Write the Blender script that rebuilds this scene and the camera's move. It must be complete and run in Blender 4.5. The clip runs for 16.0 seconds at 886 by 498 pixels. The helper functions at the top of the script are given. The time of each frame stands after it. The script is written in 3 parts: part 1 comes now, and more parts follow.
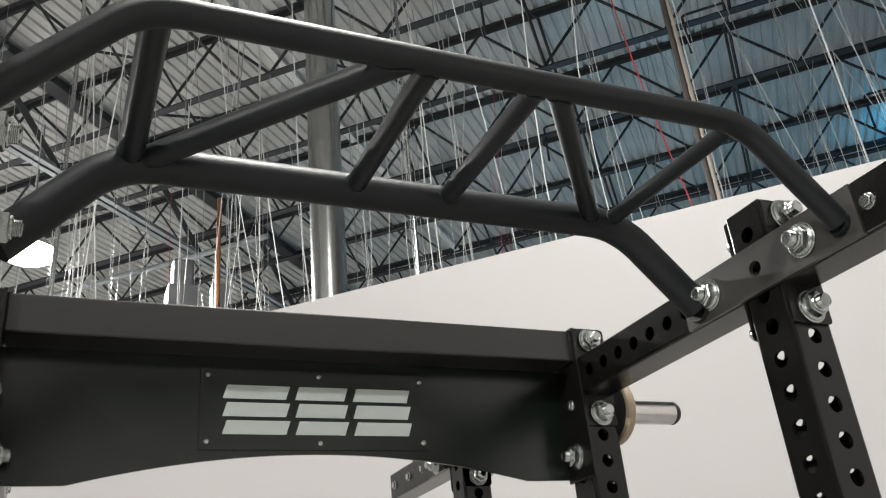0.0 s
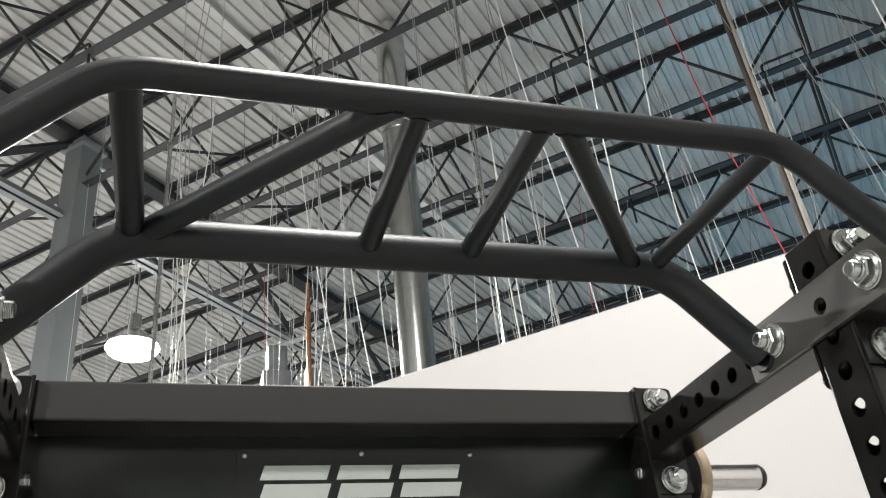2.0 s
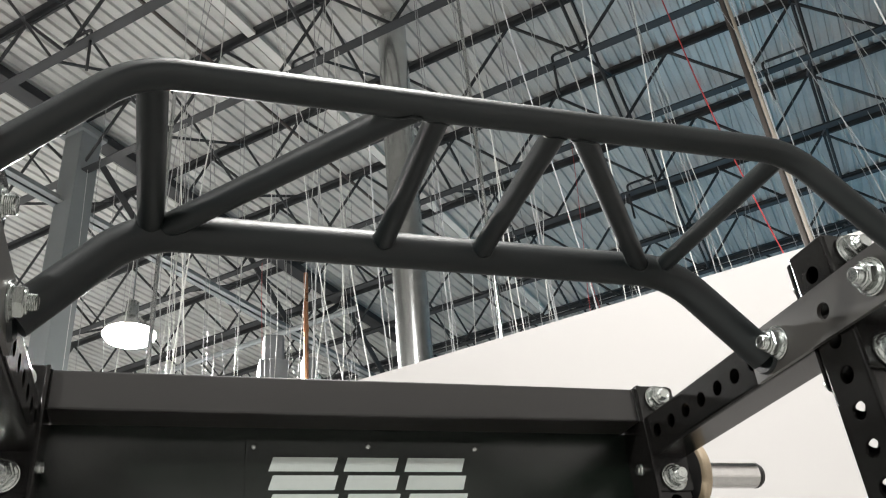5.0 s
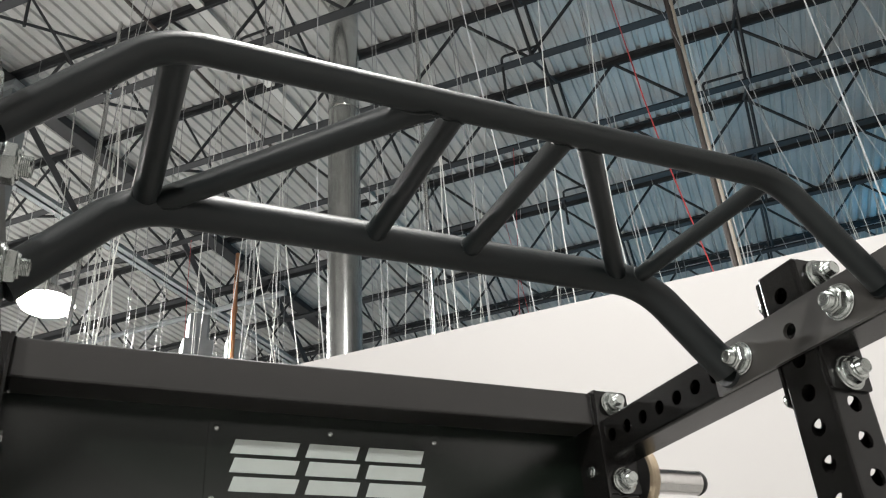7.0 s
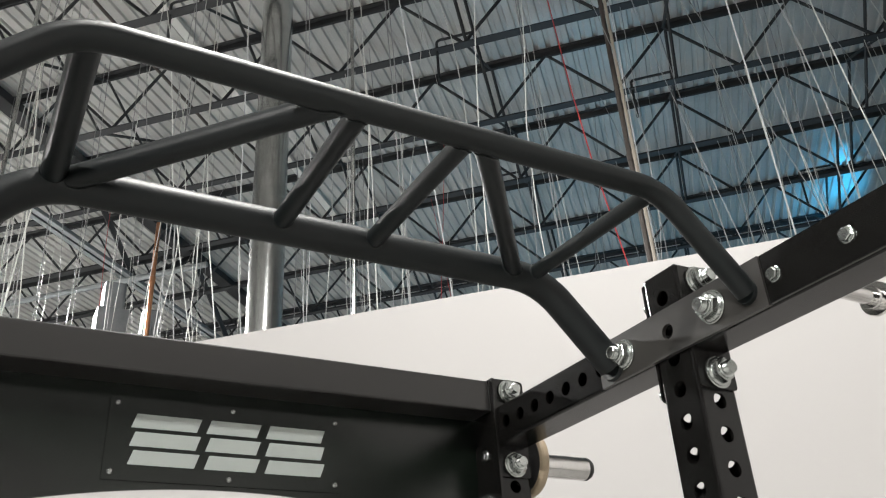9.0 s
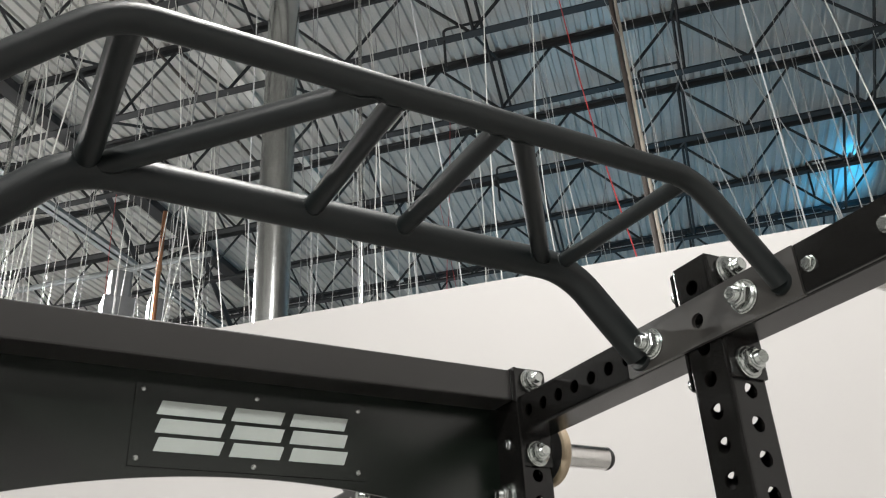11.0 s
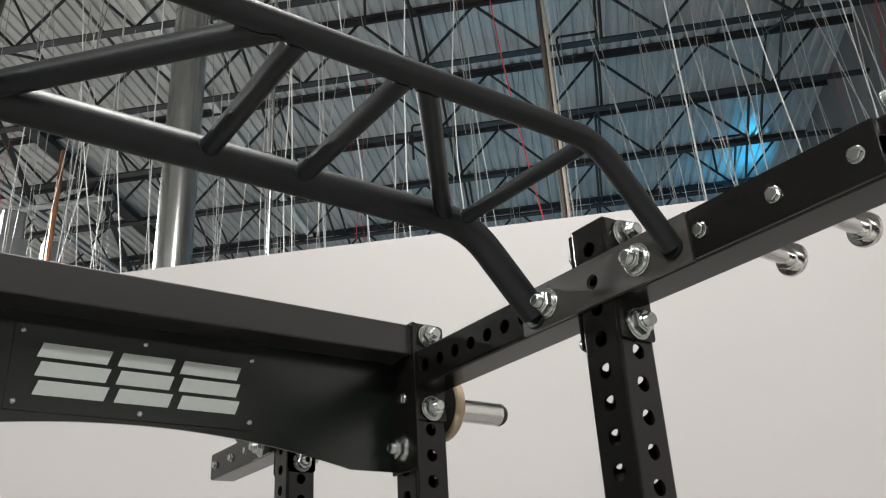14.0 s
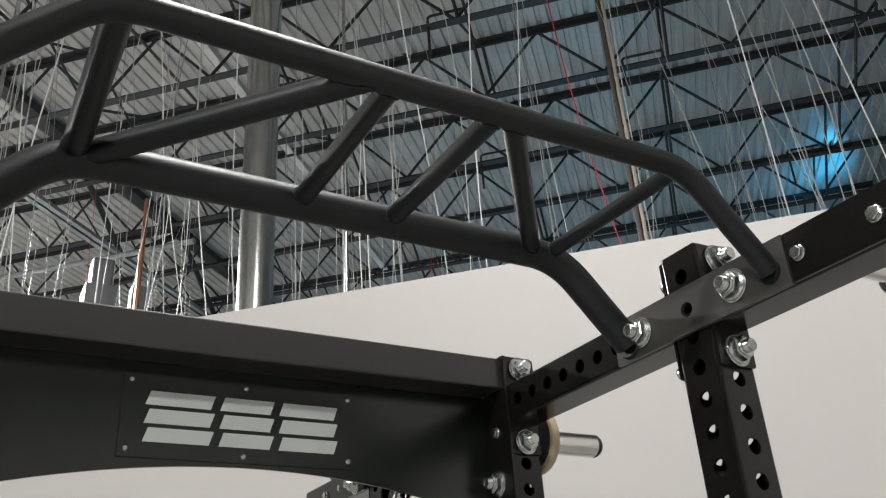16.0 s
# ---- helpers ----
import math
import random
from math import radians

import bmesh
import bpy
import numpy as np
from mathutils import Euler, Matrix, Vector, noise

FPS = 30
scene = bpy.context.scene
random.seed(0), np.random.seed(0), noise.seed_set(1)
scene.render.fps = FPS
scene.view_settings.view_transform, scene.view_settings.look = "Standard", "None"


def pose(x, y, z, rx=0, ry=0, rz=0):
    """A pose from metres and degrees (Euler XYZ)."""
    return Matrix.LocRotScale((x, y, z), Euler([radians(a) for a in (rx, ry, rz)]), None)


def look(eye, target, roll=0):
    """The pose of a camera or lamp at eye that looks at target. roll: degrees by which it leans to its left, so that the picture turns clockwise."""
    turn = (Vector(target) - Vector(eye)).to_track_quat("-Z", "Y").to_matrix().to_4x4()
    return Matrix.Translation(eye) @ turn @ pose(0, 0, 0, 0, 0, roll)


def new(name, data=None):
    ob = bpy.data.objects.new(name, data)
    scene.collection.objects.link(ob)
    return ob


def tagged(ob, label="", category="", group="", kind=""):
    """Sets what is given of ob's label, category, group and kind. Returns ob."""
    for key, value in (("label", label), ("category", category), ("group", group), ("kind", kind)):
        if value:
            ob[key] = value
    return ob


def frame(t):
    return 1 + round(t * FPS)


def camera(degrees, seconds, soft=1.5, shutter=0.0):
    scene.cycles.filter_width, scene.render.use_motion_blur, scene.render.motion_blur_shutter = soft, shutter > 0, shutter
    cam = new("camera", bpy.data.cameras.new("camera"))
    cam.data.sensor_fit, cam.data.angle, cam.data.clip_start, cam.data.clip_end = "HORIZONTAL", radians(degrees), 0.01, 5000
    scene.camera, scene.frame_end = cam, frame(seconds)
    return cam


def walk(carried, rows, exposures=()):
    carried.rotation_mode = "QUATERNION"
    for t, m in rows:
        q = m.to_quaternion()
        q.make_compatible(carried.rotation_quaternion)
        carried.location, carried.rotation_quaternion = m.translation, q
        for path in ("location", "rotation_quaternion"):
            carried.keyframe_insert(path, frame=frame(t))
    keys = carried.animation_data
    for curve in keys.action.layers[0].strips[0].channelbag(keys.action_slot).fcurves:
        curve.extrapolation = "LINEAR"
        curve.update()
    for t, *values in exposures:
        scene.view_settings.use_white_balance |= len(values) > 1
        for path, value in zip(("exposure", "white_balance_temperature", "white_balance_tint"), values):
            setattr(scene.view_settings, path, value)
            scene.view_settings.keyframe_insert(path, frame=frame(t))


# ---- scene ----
cam = camera(54.7, 16.0, soft=1.2)

PATH = [
    (0, (-0.437, -1.488, 1.765), (0.351, 0.133, 2.631), -5.8),
    (0.5, (-0.439, -1.445, 1.768), (0.361, 0.132, 2.702), -7.0),
    (1, (-0.388, -1.436, 1.771), (0.363, 0.147, 2.736), -7.7),
    (1.5, (-0.325, -1.432, 1.771), (0.303, 0.182, 2.772), -6.7),
    (2, (-0.309, -1.444, 1.771), (0.256, 0.168, 2.811), -6.5),
    (2.5, (-0.301, -1.456, 1.769), (0.258, 0.15, 2.822), -6.8),
    (3, (-0.302, -1.464, 1.771), (0.259, 0.146, 2.817), -7.0),
    (3.5, (-0.31, -1.467, 1.77), (0.254, 0.146, 2.81), -7.0),
    (6, (-0.363, -1.455, 1.773), (0.255, 0.155, 2.787), -3.6),
    (6.5, (-0.386, -1.452, 1.774), (0.315, 0.128, 2.78), -4.2),
    (7, (-0.424, -1.445, 1.773), (0.31, 0.126, 2.769), -4.0),
    (7.5, (-0.448, -1.429, 1.766), (0.376, 0.107, 2.747), -4.4),
    (8, (-0.459, -1.436, 1.762), (0.449, 0.063, 2.726), -4.2),
    (8.5, (-0.429, -1.484, 1.764), (0.473, 0.023, 2.72), -3.7),
    (9, (-0.416, -1.513, 1.759), (0.476, 0.006, 2.705), -3.7),
    (9.5, (-0.445, -1.497, 1.762), (0.447, 0.024, 2.705), -3.8),
    (12, (-0.449, -1.485, 1.758), (0.456, 0.047, 2.672), -2.6),
    (12.5, (-0.443, -1.486, 1.753), (0.531, 0.011, 2.653), -2.6),
    (13, (-0.432, -1.482, 1.752), (0.635, -0.012, 2.589), -3.3),
    (13.5, (-0.427, -1.48, 1.754), (0.665, -0.022, 2.58), -3.4),
    (14, (-0.427, -1.482, 1.757), (0.658, -0.021, 2.586), -3.4),
    (14.5, (-0.432, -1.483, 1.759), (0.641, -0.017, 2.594), -3.5),
    (15, (-0.444, -1.482, 1.761), (0.614, -0.008, 2.603), -4.2),
    (15.5, (-0.456, -1.483, 1.762), (0.563, 0.011, 2.615), -4.5),
    (16, (-0.459, -1.481, 1.765), (0.472, 0.044, 2.663), -3.9),
]
walk(cam, [(t, look(eye, target, roll)) for t, eye, target, roll in PATH],
     [(0, 0.14), (1.2, 0.2), (2, 0.46), (3.5, 0.52), (6, 0.4), (9, 0.26), (12, 0.24), (12.6, 0.06), (14.5, 0.0), (16, -0.08)])


# ---- light ----
def light(name, kind, m, energy, size=0.5, color=(1, 1, 1)):
    data = bpy.data.lights.new(name, kind)
    data.energy, data.color = energy, color
    if kind == "AREA":
        data.shape, data.size = "DISK", size
    else:
        data.shadow_soft_size = size
    ob = new(name, data)
    ob.matrix_world = m
    return ob


S2 = 2 ** 0.5


def B(u, v, z=0.0):
    """The building stands at 45 degrees to the rack: u runs along its joists, v across them."""
    return Vector((-0.4 + (u + v) / S2, -1.5 + (v - u) / S2, z))


BROT = Matrix.Rotation(radians(-45), 4, "Z")
DECK = 9.26
world = bpy.data.worlds.new("hall_air")
world.use_nodes = True
world.node_tree.nodes["Background"].inputs["Color"].default_value = (0.75, 0.85, 1.0, 1)
world.node_tree.nodes["Background"].inputs["Strength"].default_value = 0.05
scene.world = world
# only the first hangs in view; the other four are added for light
LAMPS = [(-8.55, 7.72), (-2.6, -7.4), (0.1, 1.0), (-8.5, -7.5), (-16.5, 9.0)]
LAMP_POWER = [2800, 1350, 300, 1450, 3000]
LAMP_Z = 7.19
for (lu, lv), lp in zip(LAMPS, LAMP_POWER):
    light("high_bay_light", "AREA", Matrix.Translation(B(lu, lv, LAMP_Z - 0.215)), lp, 0.6, (0.985, 0.97, 0.945))
light("blue_glow", "AREA", look(B(3.7, 14.0, 8.68), B(2.6, 14.0, 9.25)), 15, 0.12, (0.03, 0.52, 1.0))
light("blue_glow", "AREA", look(B(-0.2, 13.6, 3.0), B(0.2, 13.2, 9.2)), 74, 2.0, (0.07, 0.60, 0.98))


# ---- materials ----
def material(name, color, rough=0.5, metal=0.0, grain=0.0, grain_scale=200.0, stain=0.0, stain_scale=3.0, bump=0.0, stain_color=None, spec=0.5, coat=0.0):
    m = bpy.data.materials.new(name)
    m.use_nodes = True
    nt = m.node_tree
    p = nt.nodes["Principled BSDF"]
    p.inputs["Roughness"].default_value = rough
    p.inputs["Metallic"].default_value = metal
    p.inputs["Specular IOR Level"].default_value = spec
    p.inputs["Coat Weight"].default_value = coat
    tc = nt.nodes.new("ShaderNodeTexCoord")
    base = nt.nodes.new("ShaderNodeMix")
    base.data_type = "RGBA"
    c = (*color, 1)
    sc = (*(stain_color or [x * 0.55 for x in color]), 1)
    base.inputs[6].default_value, base.inputs[7].default_value = c, sc
    n1 = nt.nodes.new("ShaderNodeTexNoise")
    n1.inputs["Scale"].default_value, n1.inputs["Detail"].default_value = stain_scale, 6
    r1 = nt.nodes.new("ShaderNodeMapRange")
    r1.inputs[1].default_value, r1.inputs[2].default_value = 0.42, 0.75
    r1.inputs[4].default_value = stain
    nt.links.new(tc.outputs["Object"], n1.inputs["Vector"])
    nt.links.new(n1.outputs["Fac"], r1.inputs[0])
    nt.links.new(r1.outputs[0], base.inputs[0])
    n2 = nt.nodes.new("ShaderNodeTexNoise")
    n2.inputs["Scale"].default_value, n2.inputs["Detail"].default_value = grain_scale, 3
    nt.links.new(tc.outputs["Object"], n2.inputs["Vector"])
    r2 = nt.nodes.new("ShaderNodeMapRange")
    r2.inputs[3].default_value, r2.inputs[4].default_value = 1 - grain, 1 + grain
    nt.links.new(n2.outputs["Fac"], r2.inputs[0])
    mul = nt.nodes.new("ShaderNodeMix")
    mul.data_type, mul.blend_type = "RGBA", "MULTIPLY"
    mul.inputs[0].default_value = 1
    nt.links.new(base.outputs[2], mul.inputs[6])
    nt.links.new(r2.outputs[0], mul.inputs[7])
    nt.links.new(mul.outputs[2], p.inputs["Base Color"])
    r3 = nt.nodes.new("ShaderNodeMapRange")
    r3.inputs[3].default_value, r3.inputs[4].default_value = max(0.03, rough - 0.07), min(1, rough + 0.07)
    nt.links.new(n1.outputs["Fac"], r3.inputs[0])
    nt.links.new(r3.outputs[0], p.inputs["Roughness"])
    if bump:
        b = nt.nodes.new("ShaderNodeBump")
        b.inputs["Strength"].default_value, b.inputs["Distance"].default_value = bump, 0.001
        nt.links.new(n2.outputs["Fac"], b.inputs["Height"])
        nt.links.new(b.outputs["Normal"], p.inputs["Normal"])
    return m


def glow(name, color, strength):
    m = bpy.data.materials.new(name)
    m.use_nodes = True
    p = m.node_tree.nodes["Principled BSDF"]
    p.inputs["Base Color"].default_value = (*color, 1)
    p.inputs["Emission Color"].default_value, p.inputs["Emission Strength"].default_value = (*color, 1), strength
    return m


BLACK = material("black_powder_coat", (0.0055, 0.0052, 0.0048), 0.20, spec=0.36, grain=0.15, grain_scale=900, stain=0.3, stain_scale=9, bump=0.12)
SATIN = material("matte_black_tube_coat", (0.0040, 0.0066, 0.0070), 0.44, spec=0.38, grain=0.25, grain_scale=1400, stain=0.25, stain_scale=14, bump=0.25)
PANELB = material("black_sheet_coat", (0.0055, 0.0085, 0.0062), 0.21, spec=0.50, grain=0.15, grain_scale=900, stain=0.3, stain_scale=6, bump=0.1)
ZINC = material("zinc_plate", (0.52, 0.545, 0.525), 0.24, 1.0, grain=0.12, grain_scale=300, stain=0.45, stain_scale=120, bump=0.1)
CHROME = material("chrome", (0.72, 0.71, 0.69), 0.14, 1.0, grain=0.06, grain_scale=400, stain=0.2, stain_scale=60)
LOGO = material("pale_grey_vinyl", (0.46, 0.50, 0.475), 0.55, grain=0.05, grain_scale=500, stain=0.1, stain_scale=30)
# BLACK's coat, lightened so the beam's pale reflection sits in its colour
SIGNB = material("black_beam_coat_baked_sheen", (0.0155, 0.0147, 0.0136), 0.36, spec=0.62, grain=0.15, grain_scale=900, stain=0.2, stain_scale=5, bump=0.12)
BRACKETB = material("satin_black_bracket_coat", (0.036, 0.034, 0.031), 0.42, grain=0.15, grain_scale=900, stain=0.2, stain_scale=5, bump=0.12)
RUBBER = material("black_rubber", (0.02, 0.02, 0.02), 0.6, grain=0.2, stain=0.2)
TAN = material("tan_plate_rubber", (0.40, 0.32, 0.22), 0.55, grain=0.2, grain_scale=400, stain=0.3, stain_scale=40)
WALLW = material("white_wall_paint", (0.455, 0.442, 0.432), 0.7, grain=0.02, grain_scale=300, stain=0.06, stain_scale=0.8, bump=0.1)
WALLG = material("grey_panel_paint", (0.19, 0.185, 0.18), 0.75, grain=0.06, grain_scale=40, stain=0.3, stain_scale=0.7)
DECKM = material("galvanised_roof_deck", (0.50, 0.50, 0.485), 0.45, 0.22, grain=0.12, grain_scale=60, stain=0.45, stain_scale=1.3)
STEEL = material("dark_joist_primer", (0.028, 0.030, 0.033), 0.6, grain=0.2, grain_scale=80, stain=0.3, stain_scale=2)
GREYS = material("grey_painted_steel", (0.22, 0.24, 0.25), 0.5, grain=0.06, grain_scale=60, stain=0.25, stain_scale=1.5)
GALV = material("galvanised_sheet", (0.66, 0.67, 0.66), 0.22, 1.0, grain=0.1, grain_scale=70, stain=0.4, stain_scale=7)
SHEET = material("dull_galvanised_sheet", (0.20, 0.215, 0.225), 0.55, 0.4, grain=0.12, grain_scale=70, stain=0.4, stain_scale=5)
WIRE = material("pale_wire", (0.62, 0.63, 0.60), 0.6, grain=0.1, stain=0.2, spec=0.3)
WIREY = material("yellowish_wire", (0.48, 0.48, 0.36), 0.75, grain=0.1, stain=0.2, spec=0.1)
WIREG = material("grey_wire", (0.36, 0.37, 0.37), 0.75, grain=0.1, stain=0.2, spec=0.1)
REDW = material("red_cable", (0.55, 0.07, 0.07), 0.5, grain=0.1, stain=0.2)
COPPER = material("copper_pipe", (0.55, 0.27, 0.15), 0.28, 1.0, grain=0.1, grain_scale=50, stain=0.4, stain_scale=5)
RUST = material("brown_steel_pipe", (0.075, 0.062, 0.055), 0.5, grain=0.15, grain_scale=60, stain=0.4, stain_scale=4)
TANP = material("tan_conduit_paint", (0.42, 0.37, 0.31), 0.35, grain=0.1, grain_scale=60, stain=0.3, stain_scale=4)
DIMFLOOR = material("dim_hall_floor", (0.21, 0.21, 0.205), 0.8, grain=0.2, grain_scale=150, stain=0.3, stain_scale=0.9)
CONC = material("sealed_concrete", (0.30, 0.295, 0.285), 0.45, grain=0.1, grain_scale=60, stain=0.35, stain_scale=0.9)
LAMPGLOW = glow("lamp_lens", (1.0, 0.96, 0.90), 60.0)


# ---- mesh helpers ----
def mesh_of(name, bm, mat, smooth=False, raw=False):
    bmesh.ops.remove_doubles(bm, verts=bm.verts, dist=1e-5)
    if not raw:
        bmesh.ops.recalc_face_normals(bm, faces=bm.faces)
    me = bpy.data.meshes.new(name)
    bm.to_mesh(me)
    bm.free()
    me.materials.append(mat)
    if smooth:
        me.shade_smooth()
        me.set_sharp_from_angle(angle=radians(20))
    return me


def part(name, bm, mat, parent=None, label="", smooth=True, raw=False):
    ob = new(name, bm if isinstance(bm, bpy.types.Mesh) else mesh_of(name, bm, mat, smooth and not raw, raw))
    if parent is not None:
        ob.parent = parent
        if parent.data is None:
            ob.matrix_parent_inverse = parent.matrix_basis.inverted()
        elif not isinstance(bm, bpy.types.Mesh):
            ob.matrix_parent_inverse = parent.matrix_basis.inverted()
    return tagged(ob, label) if label else ob


def empty(name, at, label, category, group="", kind=""):
    ob = new(name)
    ob.location = at
    ob.empty_display_size = 0.1
    return tagged(ob, label, category, group, kind)


def box(bm, lo, hi, bevel=0.0, m=None):
    r = bmesh.ops.create_cube(bm, size=1)["verts"]
    c = [(a + b) / 2 for a, b in zip(lo, hi)]
    s = [b - a for a, b in zip(lo, hi)]
    for v in r:
        v.co = Vector((c[0] + v.co.x * s[0], c[1] + v.co.y * s[1], c[2] + v.co.z * s[2]))
    if bevel:
        es = list({e for v in r for e in v.link_edges})
        out = bmesh.ops.bevel(bm, geom=es, offset=bevel, segments=2, affect="EDGES", profile=0.5)
        r = out["verts"]
    if m is not None:
        for v in {v for v in r}:
            v.co = m @ v.co
    return bm


def rings(bm, loops, closed=False, caps=True):
    """Skins rings of points, one after another."""
    vs = [[bm.verts.new(p) for p in lp] for lp in loops]
    n = len(vs[0])
    for a, b in zip(vs, vs[1:]):
        for i in range(n):
            bm.faces.new((a[i], a[(i + 1) % n], b[(i + 1) % n], b[i]))
    if caps:
        bm.faces.new(vs[0][::-1])
        bm.faces.new(vs[-1])
    return bm


def lathe(bm, m, prof, seg=20):
    """Turned form about m's z axis: prof is (radius, height) pairs."""
    return rings(bm, [[m @ Vector((r * math.cos(2 * math.pi * i / seg), r * math.sin(2 * math.pi * i / seg), z)) for i in range(seg)] for r, z in prof])


def rod(bm, a, b, r, seg=8):
    a, b = Vector(a), Vector(b)
    q = (b - a).to_track_quat("Z", "Y").to_matrix().to_4x4()
    return lathe(bm, Matrix.Translation(a) @ q, [(r, 0), (r, (b - a).length)], seg)


def bent(points, radius, steps=10):
    """A line with rounded corners."""
    pts = [Vector(p) for p in points]
    out = [pts[0]]
    for a, b, c in zip(pts, pts[1:], pts[2:]):
        d1, d2 = (a - b).normalized(), (c - b).normalized()
        half = d1.angle(d2) / 2
        t = min(radius / math.tan(half), (a - b).length * 0.48, (c - b).length * 0.48)
        p, q = b + d1 * t, b + d2 * t
        for i in range(steps + 1):
            s = i / steps
            out.append((1 - s) ** 2 * p + 2 * s * (1 - s) * b + s * s * q)
    out.append(pts[-1])
    return out


def tube(bm, pts, r, seg=24):
    pts = [Vector(p) for p in pts]
    loops, up = [], None
    for i, p in enumerate(pts):
        d = (pts[min(i + 1, len(pts) - 1)] - pts[max(i - 1, 0)]).normalized()
        if up is None:
            up = d.orthogonal().normalized()
        up = (up - d * up.dot(d)).normalized()
        side = d.cross(up)
        loops.append([p + (up * math.cos(2 * math.pi * k / seg) + side * math.sin(2 * math.pi * k / seg)) * r for k in range(seg)])
    return rings(bm, loops)


def holed(bm, m, w, h, thick, holes, r=0.0127, seg=20):
    """A flat plate in m's x-y plane from (0, 0) to (w, h), thick along -z, with round holes centred at x = w / 2."""
    front, back = 0.0, -thick
    cuts = sorted(holes)
    y0 = 0.0
    n = seg

    def quad(ya, yb):
        if yb - ya < 1e-5:
            return
        for z in (front, back):
            bm.faces.new([bm.verts.new(m @ Vector(p)) for p in ((0, ya, z), (w, ya, z), (w, yb, z), (0, yb, z))])

    for c in cuts:
        ya, yb = c - r * 1.5, c + r * 1.5
        quad(y0, ya)
        circ, sq = [], []
        for i in range(n):
            a = 2 * math.pi * (i + 0.5) / n
            cx, cy = math.cos(a), math.sin(a)
            circ.append((w / 2 + r * cx, c + r * cy))
            k = min((w / 2) / max(abs(cx), 1e-9), (r * 1.5) / max(abs(cy), 1e-9))
            sq.append((w / 2 + k * cx, c + k * cy))
        corners = {}
        for i in range(n):
            p, q = sq[i], sq[(i + 1) % n]
            if abs(p[0] - q[0]) > 1e-6 and abs(p[1] - q[1]) > 1e-6:
                x = p[0] if abs(abs(p[0] - w / 2) - w / 2) < 1e-6 else q[0]
                y = p[1] if abs(abs(p[1] - c) - r * 1.5) < 1e-6 else q[1]
                corners[i] = (x, y)
        for z in (front, back):
            vc = [bm.verts.new(m @ Vector((*p, z))) for p in circ]
            vq = [bm.verts.new(m @ Vector((*p, z))) for p in sq]
            for i in range(n):
                j = (i + 1) % n
                if i in corners:
                    k = bm.verts.new(m @ Vector((*corners[i], z)))
                    bm.faces.new((vc[i], vq[i], k, vq[j], vc[j]))
                else:
                    bm.faces.new((vc[i], vq[i], vq[j], vc[j]))
        rings(bm, [[m @ Vector((*p, front)) for p in circ], [m @ Vector((*p, back)) for p in circ]], caps=False)
        y0 = yb
    quad(y0, h)
    return bm


def plate(bm, m, w, h, thick, holes=(), r=0.0127):
    """A holed plate with closed edges."""
    holed(bm, m, w, h, thick, holes, r)
    o = [(0, 0), (w, 0), (w, h), (0, h)]
    rings(bm, [[m @ Vector((*p, 0)) for p in o], [m @ Vector((*p, -thick)) for p in o]], caps=False)
    return bm


def square_tube(bm, length, sides, size=0.0762, rad=0.006, wall=0.005):
    """A square tube up the z axis; sides: hole heights for the faces -x, -y, +x, +y."""
    hs = size / 2
    for k, holes in enumerate(sides):
        q = Matrix.Rotation(radians(-90 + 90 * k), 4, "Z")
        f = q @ Matrix(((1, 0, 0, -hs + rad), (0, 0, -1, -hs), (0, 1, 0, 0), (0, 0, 0, 1)))
        holed(bm, f, size - 2 * rad, length, wall, holes)
        arc = [Vector((hs - rad + rad * math.sin(a), -hs + rad - rad * math.cos(a), 0)) for a in [radians(x) for x in (0, 30, 60, 90)]]
        for z0, z1 in ((0, length),):
            va = [bm.verts.new(q @ p) for p in arc]
            vb = [bm.verts.new(q @ (p + Vector((0, 0, z1)))) for p in arc]
            for i in range(3):
                bm.faces.new((va[i], va[i + 1], vb[i + 1], vb[i]))
    for z in (0.0005, length - 0.0005):
        box(bm, (-hs + 0.004, -hs + 0.004, z - 0.0004), (hs - 0.004, hs - 0.004, z + 0.0004))
    return bm


def polygon(bm, outline, y0, y1):
    """A plate in the x-z plane from y0 to y1."""
    return rings(bm, [[Vector((x, y0, z)) for x, z in outline], [Vector((x, y1, z)) for x, z in outline]])


def hexagon(bm, m, flats, z0, z1, cham=0.0025):
    R = flats / math.sqrt(3)
    P = lambda r, z: [m @ Vector((r * math.cos(math.pi / 3 * i), r * math.sin(math.pi / 3 * i), z)) for i in range(6)]
    return rings(bm, [P(R, z0), P(R, z1 - cham), P(R * 0.88, z1)])


def face(x=0, y=0, z=0, d=(0, 0, 1)):
    """A pose at a point with its z axis along d."""
    return Matrix.Translation((x, y, z)) @ Vector(d).to_track_quat("Z", "Y").to_matrix().to_4x4()


